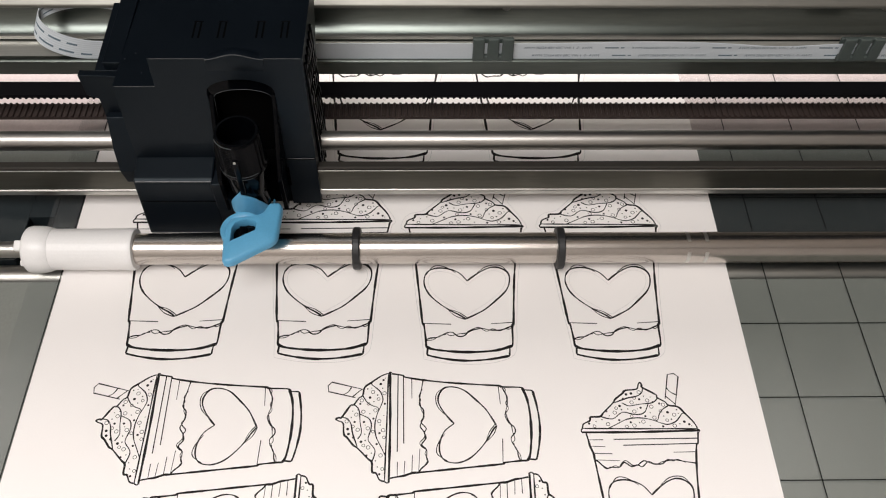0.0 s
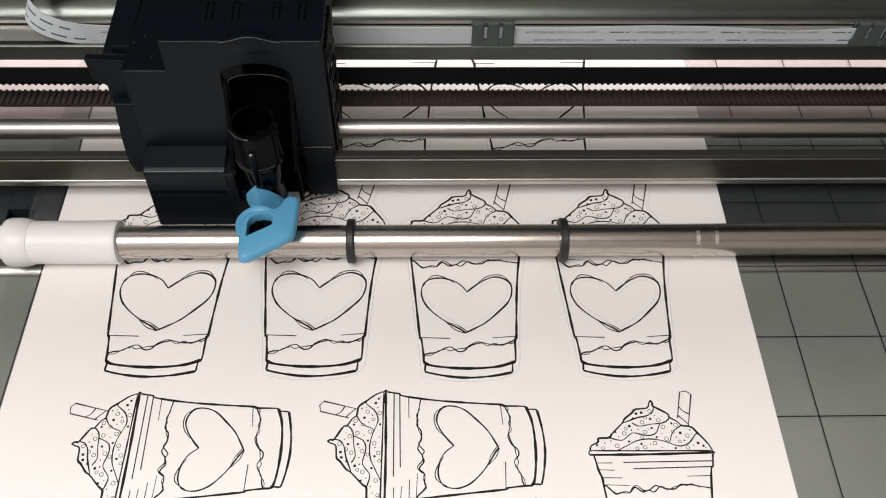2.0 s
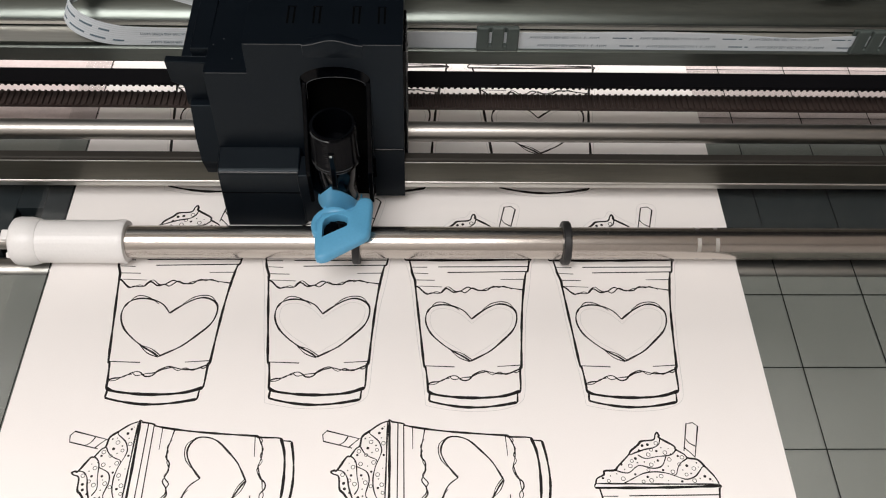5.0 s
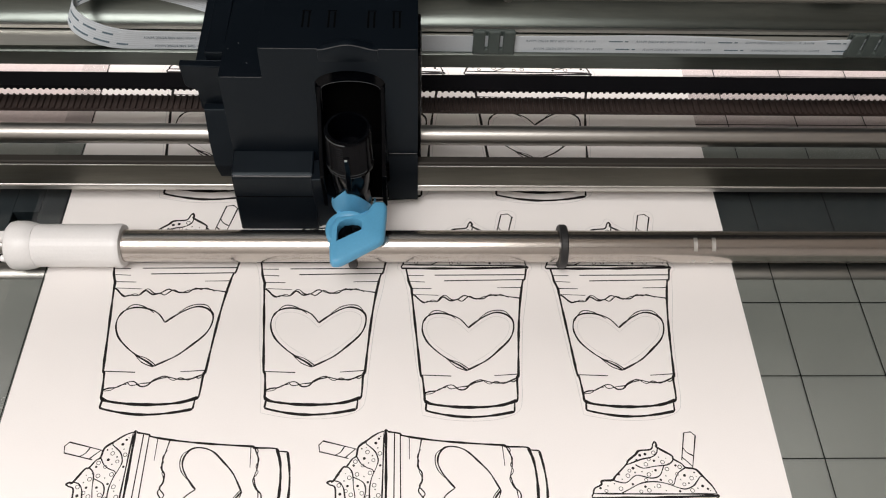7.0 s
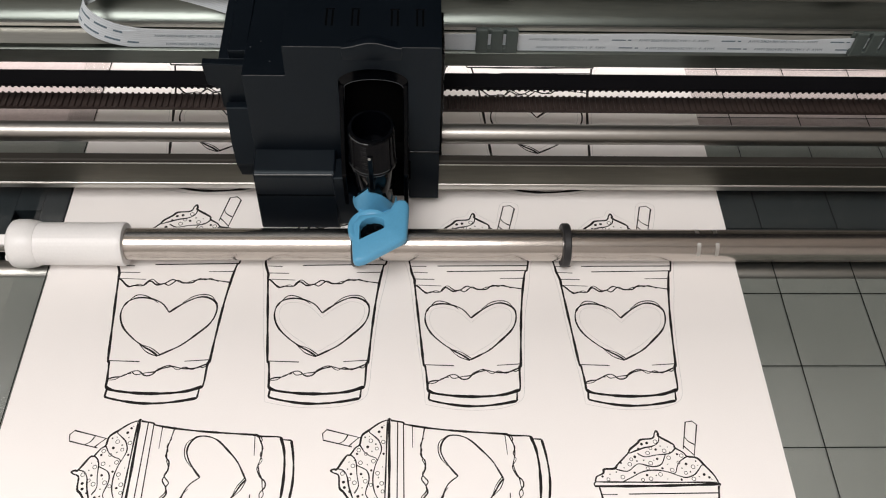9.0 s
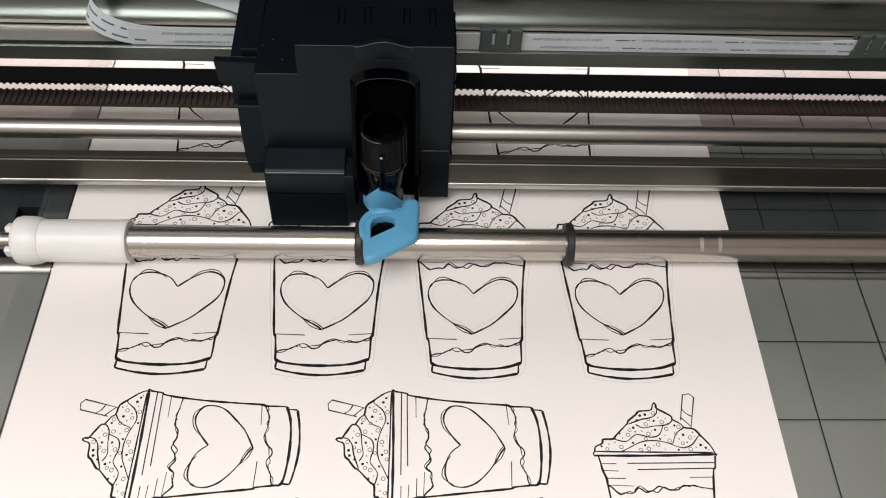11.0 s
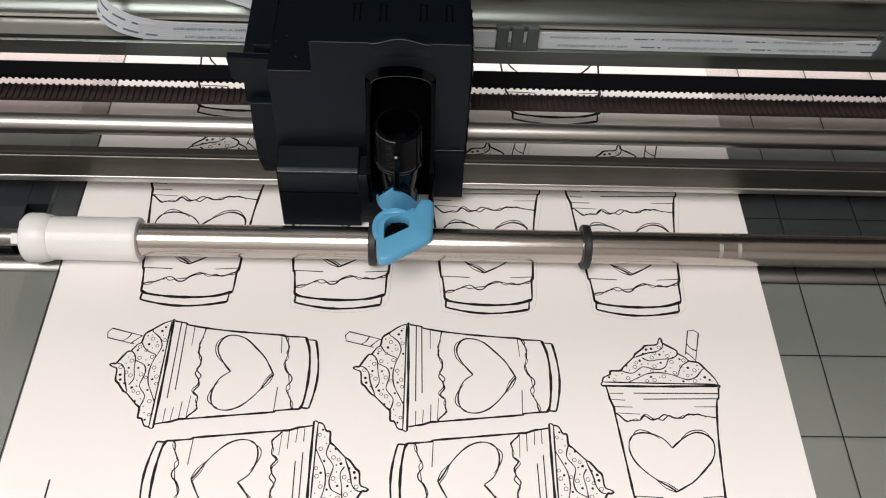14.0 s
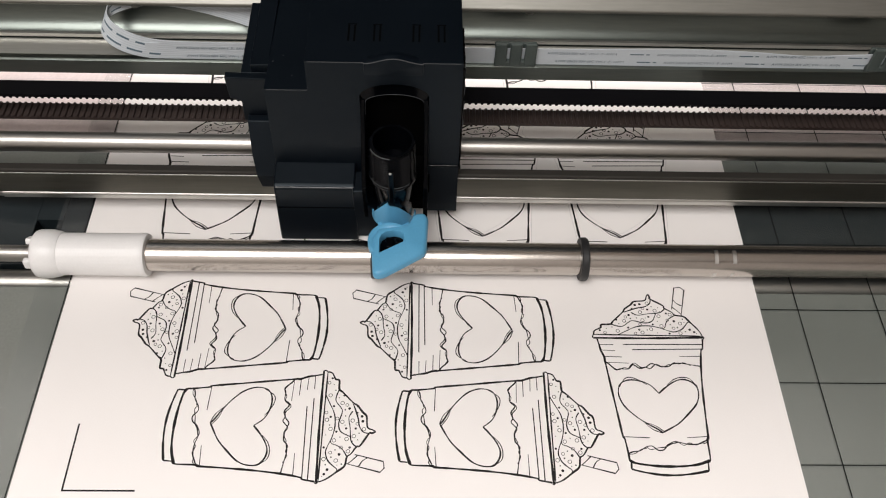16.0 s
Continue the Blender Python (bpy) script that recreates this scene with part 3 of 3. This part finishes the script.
    for pair in ((0, 7), (4, 5)):
        edges = []
        for k in pair:
            r = loops[k]
            for i in range(len(r)):
                edges.append(bm.edges.get((r[i], r[(i + 1) % len(r)])))
        bmesh.ops.triangle_fill(bm, edges=edges, use_beauty=True)
    part("clamp_lever", bm, M_BLUE, holder, "sky-blue plastic clamp lever", smooth=40)
    core = prism([(57.4, -14.0), (57.6, -20.2), (66.8, -15.2), (66.9, -8.6), (62.6, -7.6), (58.4, -9.0)], 13.4, 18.3, "z", 0.3)
    box(60.2, 62.6, -15.0, -11.0, 18.1, 19.6, 0.4, core)
    box(62.9, 64.9, -13.2, -11.2, 18.1, 19.2, 0.4, core)
    part("clamp_core", core, M_GLOSS, holder)
    return tagged(c, "black plastic cutter carriage with a blue blade clamp", "cutter carriage"), holder


CARRIAGE, HOLDER = carriage()

# ---- cutting mat and printed sheet ----
def cutting_mat():
    mat = empty("cutting_mat")
    part("sheet", box(-0.8, 330, -170, 250, -0.75, -0.25), M_MAT, mat, "clear grey plastic sheet")
    part("border", box(-10.2, -0.8, -170, 250, -0.75, -0.25), M_BORDER, mat, "clear bare border, slightly paler for its glare")
    for ob in mat.children:
        ob.data.materials.append(M_CLEAR)
        for p in ob.data.polygons:
            p.material_index = 0 if p.normal.z > 0.5 else 1
    inch = 25.4
    for i in range(13):
        x = 228.0 + (i - 9) * inch
        part("grid_line", box(x - 0.16, x + 0.16, -160, 245, -0.25, -0.22), M_GRID, mat)
    for j in range(16):
        y = -34 - 4 * inch + j * inch
        part("grid_line", box(-0.6, 304.4, y - 0.16, y + 0.16, -0.25, -0.215), M_GRID, mat)
    return tagged(mat, "clear grey cutting mat with an inch grid", "cutting mat")


def smooth_path(points, closed=False, step=5):
    """A curve through the points."""
    pts = [Vector(p) for p in points]
    out = []
    for i in range(len(pts) - 1):
        a, b, c, d = pts[max(i - 1, 0)], pts[i], pts[i + 1], pts[min(i + 2, len(pts) - 1)]
        for k in range(step):
            t = k / step
            out.append(0.5 * (2 * b + (c - a) * t + (2 * a - 5 * b + 4 * c - d) * t * t + (3 * b - a - 3 * c + d) * t ** 3))
    return out + [pts[-1]]


def ink_line(bm, text, width, swell=0.2, smooth=True, rise=0.012):
    """A pen line through 'x,y' places whose width swells and thins as it goes."""
    pts = [tuple(float(v) for v in p.split(",")) for p in text.split()]
    path = smooth_path(pts) if smooth else [Vector(p) for p in pts]
    rows, run = [], random.random() * 9
    for i, p in enumerate(path):
        a, b = path[max(i - 1, 0)], path[min(i + 1, len(path) - 1)]
        d = (b - a).normalized() if (b - a).length else Vector((1, 0))
        run += (b - a).length / 2
        w = width / 2 * (1 + swell * math.sin(run * 0.55) + swell * 0.5 * math.sin(run * 1.7))
        if i in (0, len(path) - 1):
            w *= 0.6
        n = Vector((-d.y, d.x)) * w
        rows.append([bm.verts.new(((p.x + s * n.x) * MM, (p.y + s * n.y) * MM, rise * MM)) for s in (1, -1)])
    for p, q in zip(rows, rows[1:]):
        bm.faces.new((p[0], p[1], q[1], q[0]))


def ink_dot(bm, x, y, r, hollow=0.0):
    n = 10
    a = [bm.verts.new(((x + r * math.cos(2 * math.pi * i / n)) * MM, (y + r * math.sin(2 * math.pi * i / n)) * MM, 0.012 * MM)) for i in range(n)]
    if not hollow:
        bm.faces.new(a)
        return
    b = [bm.verts.new(((x + hollow * math.cos(2 * math.pi * i / n)) * MM, (y + hollow * math.sin(2 * math.pi * i / n)) * MM, 0.012 * MM)) for i in range(n)]
    for i in range(n):
        j = (i + 1) % n
        bm.faces.new((a[i], a[j], b[j], b[i]))


def cup_drawing():
    """Line drawing of a cup with cream, a straw and a heart; its origin is the middle of the cup's foot."""
    bm = bmesh.new()
    ink_line(bm, "-16.6,43.9 -16.1,45.3 -14.2,46.3 -13.8,47.4 -11.0,47.6 -9.9,48.8 -6.7,51.9 -5.9,53.1 -3.7,54.8 -2.5,55.9 0.8,56.3 1.6,57.8 2.2,58.5 2.6,57.6 2.7,56.8 6.3,54.5 6.6,53.5 8.7,52.1 9.6,51.0 12.2,50.5 13.8,48.6 15.9,45.8 16.8,43.7", 0.53)
    ink_line(bm, "2.7,56.8 2.2,55.1 0.5,54.0 -2.3,53.4 -6.4,51.9", 0.38)
    ink_line(bm, "-4.1,51.9 -2.1,50.9 1.0,51.4 4.6,51.8 6.1,52.7 6.6,53.5", 0.33)
    ink_line(bm, "-11.0,47.6 -7.6,46.8 -5.2,48.4 -3.8,48.9 -0.4,48.1 2.0,48.7 3.2,50.6 3.7,51.8", 0.33)
    ink_line(bm, "-9.2,43.8 -6.4,45.2 -3.2,46.7 0.4,47.1 3.8,46.5 6.3,45.5 8.4,45.0 10.7,45.8 12.1,47.2 13.1,48.4 13.8,48.4", 0.33)
    ink_line(bm, "9.6,51.0 7.4,49.6 6.3,48.0 5.7,46.5 4.8,46.1", 0.33)
    ink_line(bm, "-16.6,43.9 -0.1,43.7 16.6,43.6", 0.45)
    ink_line(bm, "-16.9,42.7 -0.3,42.7 17.3,43.1", 0.78)
    ink_line(bm, "-16.6,43.9 -17.0,43.3 -16.9,42.7", 0.33)
    ink_line(bm, "16.6,43.6 17.3,43.1 16.7,42.3", 0.33)
    ink_line(bm, "-15.7,42.4 -15.3,40.4 -15.0,38.5 -14.2,36.1 -14.1,34.4 -13.4,27.1 -12.6,19.0 -11.8,10.9 -11.4,10.2 -10.9,5.7 -10.8,3.9 -10.3,3.2", 0.58)
    ink_line(bm, "16.7,42.7 16.1,39.3 15.5,38.5 14.5,33.0 13.6,25.5 12.9,16.6 12.5,10.7 12.1,9.7 11.9,4.3 11.1,3.3", 0.58)
    ink_line(bm, "-14.1,34.4 -13.0,33.7 -11.2,31.8 -9.9,32.2 -7.4,32.2 -5.9,33.6 -4.0,32.4 -2.2,32.8 -0.9,32.3 1.0,33.8 2.6,33.1 4.8,33.1 6.1,34.0 8.7,34.2 11.5,33.7 14.5,33.2", 0.38)
    ink_line(bm, "-7.4,32.2 -6.5,33.5 -5.3,34.1 -3.7,32.8 -2.2,32.8 -0.4,34.0 1.0,33.6 2.9,32.9 5.1,33.8 5.3,33.3", 0.31)
    ink_line(bm, "0.5,24.2 -1.7,26.9 -4.9,28.3 -7.9,28.5 -10.2,27.5 -11.2,25.7 -11.3,23.0 -10.0,19.9 -7.3,17.0 -4.3,14.7 -1.8,13.2 -0.2,12.0", 0.41)
    ink_line(bm, "0.5,24.2 2.3,25.8 5.1,27.8 7.8,28.8 10.2,28.3 12.0,26.6 12.1,23.7 10.9,20.8 8.1,17.8 5.2,15.1 2.8,13.6 -0.2,12.0", 0.47)
    ink_line(bm, "-10.9,26.1 -9.2,28.7 -7.6,29.4 -5.2,28.7 -2.6,26.9", 0.25)
    ink_line(bm, "3.3,26.9 5.6,28.8 8.1,29.5 10.4,29.0 12.0,26.8", 0.25)
    ink_line(bm, "-5.1,15.1 -2.3,14.2 0.3,12.3", 0.25)
    ink_line(bm, "-5.1,15.1 -3.0,13.0 -0.2,11.8", 0.25)
    ink_line(bm, "-10.9,5.7 -9.6,6.2 -7.6,6.5 -5.5,7.7 -3.9,7.9 -2.3,6.7 -0.7,6.9 0.6,8.3 2.6,9.3 4.0,9.1 6.5,8.5 9.2,8.6 10.9,9.3 12.4,10.0", 0.34)
    ink_line(bm, "-5.5,7.7 -4.4,6.9 -2.2,7.4 -0.1,7.7 1.7,8.6 3.7,9.1", 0.28)
    ink_line(bm, "3.7,9.1 5.2,8.2 6.8,8.9 8.6,8.3 10.2,9.0 11.2,8.8 12.3,9.7", 0.25)
    ink_line(bm, "-10.8,5.5 -9.0,5.7 -7.2,6.9 -5.5,7.3", 0.25)
    ink_line(bm, "5.3,33.3 6.6,34.4 8.0,33.9 9.4,34.4 11.5,33.4", 0.25)
    ink_line(bm, "-13.0,33.7 -11.6,32.4 -10.4,31.9 -8.6,32.6 -7.4,32.2", 0.25)
    ink_line(bm, "-10.8,3.7 -9.2,2.9 -5.4,2.3 -1.5,2.0 2.8,2.0 6.5,2.3 9.0,2.8 11.8,3.8", 0.72)
    ink_line(bm, "-10.6,1.2 -9.0,0.7 -5.7,0.0 -1.8,-0.5 2.4,-0.5 6.9,0.0 10.9,0.8", 0.62)
    ink_line(bm, "8.9,53.1 10.9,61.1 12.8,61.4 14.0,60.3 11.5,50.7", 0.40, smooth=False)
    ink_line(bm, "9.8,56.9 10.7,55.4 12.3,54.4", 0.33)
    ink_line(bm, "9.0,54.1 10.4,52.7 11.6,51.3", 0.33)
    ink_line(bm, "-15.3,40.4 -11.0,40.4", 0.39, smooth=False)
    ink_line(bm, "-8.0,40.5 16.4,40.7", 0.45, smooth=False)
    ink_line(bm, "-14.6,38.5 -10.7,38.3", 0.39, smooth=False)
    ink_line(bm, "-5.5,38.7 15.9,39.1", 0.43, smooth=False)
    ink_line(bm, "-14.4,36.3 -8.9,36.2", 0.39, smooth=False)
    ink_line(bm, "8.6,36.5 15.1,36.6", 0.39, smooth=False)
    ink_line(bm, "-14.1,34.4 -7.1,34.1", 0.39, smooth=False)
    ink_line(bm, "-11.7,10.7 -4.2,10.4", 0.39, smooth=False)
    ink_line(bm, "6.5,10.5 12.5,10.9", 0.39, smooth=False)
    ink_line(bm, "-10.4,3.2 -10.6,1.2", 0.45)
    ink_line(bm, "10.9,0.8 11.1,3.3", 0.45)
    RINGS = "-6.6,48.8 -9.0,45.2 -1.2,52.0 -0.8,49.1 1.4,45.9 -1.4,44.7 1.4,55.3 3.5,52.6 4.4,50.6 4.8,47.1 8.0,51.2 10.7,48.0 10.3,44.6"
    DOTS = "-2.5,54.6 1.2,53.0 -4.5,49.7 3.8,48.7 8.9,48.8 -2.3,45.7 6.3,54.5 -12.4,46.0 13.3,45.8 14.6,45.0 11.7,49.6 -8.3,47.8 -1.0,54.9 1.2,50.3 9.7,46.6 5.0,52.2 -4.9,50.9"
    SPECKS = "-14.5,45.4 -13.0,44.6 -10.6,46.6 -7.4,44.7 -5.6,46.4 -3.6,44.4 0.2,45.6 3.2,44.6 6.9,44.4 8.4,46.3 11.9,45.2 15.2,44.5 -9.0,49.2 -6.0,50.2 -2.6,49.9 0.2,49.9 2.2,47.6 6.9,49.2 7.6,47.6 12.0,48.4 -3.6,53.2 -0.2,53.4 2.6,54.0 4.6,53.7 6.9,51.6 -1.8,47.6"
    for p in RINGS.split():
        x, y = (float(v) for v in p.split(","))
        ink_dot(bm, x, y, 0.62, 0.45)
    for i, p in enumerate(DOTS.split()):
        x, y = (float(v) for v in p.split(","))
        ink_dot(bm, x, y, (0.42, 0.36, 0.24, 0.18)[i % 4])
    for i, p in enumerate(SPECKS.split()):
        x, y = (float(v) for v in p.split(","))
        if i % 4 == 1:
            ink_dot(bm, x, y, 0.52, 0.36)
        else:
            ink_dot(bm, x, y, (0.34, 0.2, 0.2, 0.15)[i % 4])
    return bm


def cut_line():
    """The knife's faint path round a cup."""
    bm = bmesh.new()
    ink_line(bm, "-11.4,0 -11.9,5.7 -12.4,10.2 -13.6,19 -15.2,34.4 -16.6,41 -18,42.6 -17.8,44.4 -17,46.4 -15,48 -11.5,49 -7.6,53 -4.4,56 -2.6,57 0,57.6 1.2,59.4 2.4,59.6 3.6,58 7,55.8 8.6,55.6 10,61.6 12.8,62.6 15.2,60.6 13.2,52", 0.10, 0.1)
    ink_line(bm, "13.2,52 15,49 17.6,44.8 18.2,42.6 17.2,41 16.2,34 14.6,25 13.8,16 13.3,9.7 13,4.3 12,1 8,-0.9 2.4,-1.6 -4,-1.4 -9.4,-0.5 -11.4,0", 0.10, 0.1)
    ink_line(bm, "0.5,22.8 -2.2,25.6 -5.1,27.1 -7.9,27.3 -9.6,26.4 -10.2,24.8 -10.1,22.8 -9,20.4 -6.6,17.9 -3.7,15.8 -0.2,13.4 2.4,14.8 4.8,16.4 7.6,18.8 10,21.4 11,23.9 10.9,26.1 9.6,27.2 7.6,27.6 5.5,26.8 2.6,24.8 0.5,22.8", 0.09, 0.1)
    return bm


def printed_sheet():
    sheet = empty("paper_sheet")
    part("sheet", box(0, 215.9, -132.2, 147.2, -0.21, 0.0), M_PAPER, sheet, "white printed sheet")
    cup = part("printed_cup", cup_drawing(), M_INK, sheet, "black line drawing of a cup with cream and a heart")
    cut = part("cut_line", cut_line(), M_CUT, sheet, "faint knife cut")
    first = True
    for x, y, turn, size, was_cut in ((179.0, -112.9, 0, 1.0, False), (80.6, -67.7, 90, 1.0, False), (149.6, -67.7, 90, 1.0, False), (38.6, -99.0, -90, 1.0, False), (103.4, -99.0, -90, 1.0, False),
                                      (38.9, -45.0, 0, 1.207, False), (84.9, -45.2, 0, 1.207, True), (130.0, -46.1, 0, 1.172, True), (175.7, -46.1, 0, 1.172, True),
                                      (45.4, 32.4, 0, 1.41, True), (101.0, 32.4, 0, 1.41, True), (156.6, 32.4, 0, 1.41, True)):
        m = pose(x * MM, y * MM, 0, 0, 0, turn) @ Matrix.Scale(size, 4)
        m[2][2] = 1.0
        for proto, use in ((cup, True), (cut, was_cut)):
            if use:
                ob = proto.copy()
                scene.collection.objects.link(ob)
                ob.parent, ob.matrix_basis = sheet, m
    bpy.data.objects.remove(cup)
    bpy.data.objects.remove(cut)
    mark = bmesh.new()
    box(13.8, 33.4, -118.7, -118.2, 0.0, 0.012, 0, mark)
    box(13.8, 14.3, -118.2, -99.2, 0.0, 0.012, 0, mark)
    part("corner_mark", mark, M_INK, sheet, "black corner mark")
    return tagged(sheet, "white paper sheet printed with rows of cup drawings", "paper sheet")


MAT = cutting_mat()
SHEET = printed_sheet()


# ---- what moves ----
# feed of the sheet and slide of the carriage, in mm
FEED = [(0.0, 0.0), (0.5, -2.25), (1.0, -5.52), (1.5, -6.53), (2.0, -6.21), (2.5, -9.26), (3.0, -12.74), (3.5, -15.23), (4.0, -16.7), (6.5, -13.13), (7.0, -17.19), (7.5, -21.78), (8.0, -22.39), (8.5, -18.61), (9.0, -14.24), (10.2, -9.2), (11.5, -3.06), (12.0, 0.51), (12.5, 4.66), (13.0, 8.42), (13.5, 12.29), (14.0, 16.96), (14.5, 21.93), (15.0, 27.03), (15.5, 31.81), (16.0, 36.24)]
SLIDE = [(0.0, 0.0), (0.5, 1.25), (1.0, 4.24), (1.5, 5.45), (2.0, 7.66), (2.5, 10.34), (3.0, 13.58), (3.5, 17.24), (4.0, 21.48), (6.5, 32.2), (7.0, 33.02), (7.5, 34.37), (8.0, 38.35), (8.5, 40.05), (9.0, 38.76), (11.5, 42.68), (12.0, 44.68), (12.5, 43.01), (13.0, 42.01), (13.5, 41.05), (14.0, 40.61), (14.5, 40.16), (15.0, 39.56), (15.5, 39.0), (16.0, 38.57)]

# drop of the blade holder, in mm
LIFT = [(0.0, 1.4), (0.2, 1.0), (0.4, 0.1), (0.6, 0.0), (16.0, 0.0)]


def motions():
    walk(MAT, [(t, pose(0, s * MM, 0)) for t, s in FEED])
    walk(SHEET, [(t, pose(0, s * MM, 0)) for t, s in FEED])
    walk(ROLLER, [(t, pose(0, ROD_Y * MM, ROD_Z * MM, math.degrees(s / 6.9))) for t, s in FEED])
    walk(CARRIAGE, [(t, pose(c * MM, 0, 0)) for t, c in SLIDE])
    walk(HOLDER, [(t, pose(0, 0, c * MM)) for t, c in LIFT])
    walk(BEND, [(t, pose(c / 2 * MM, 0, 0)) for t, c in SLIDE])
    walk(BELT, [(t, pose(c * MM, 0, 0)) for t, c in SLIDE])


motions()
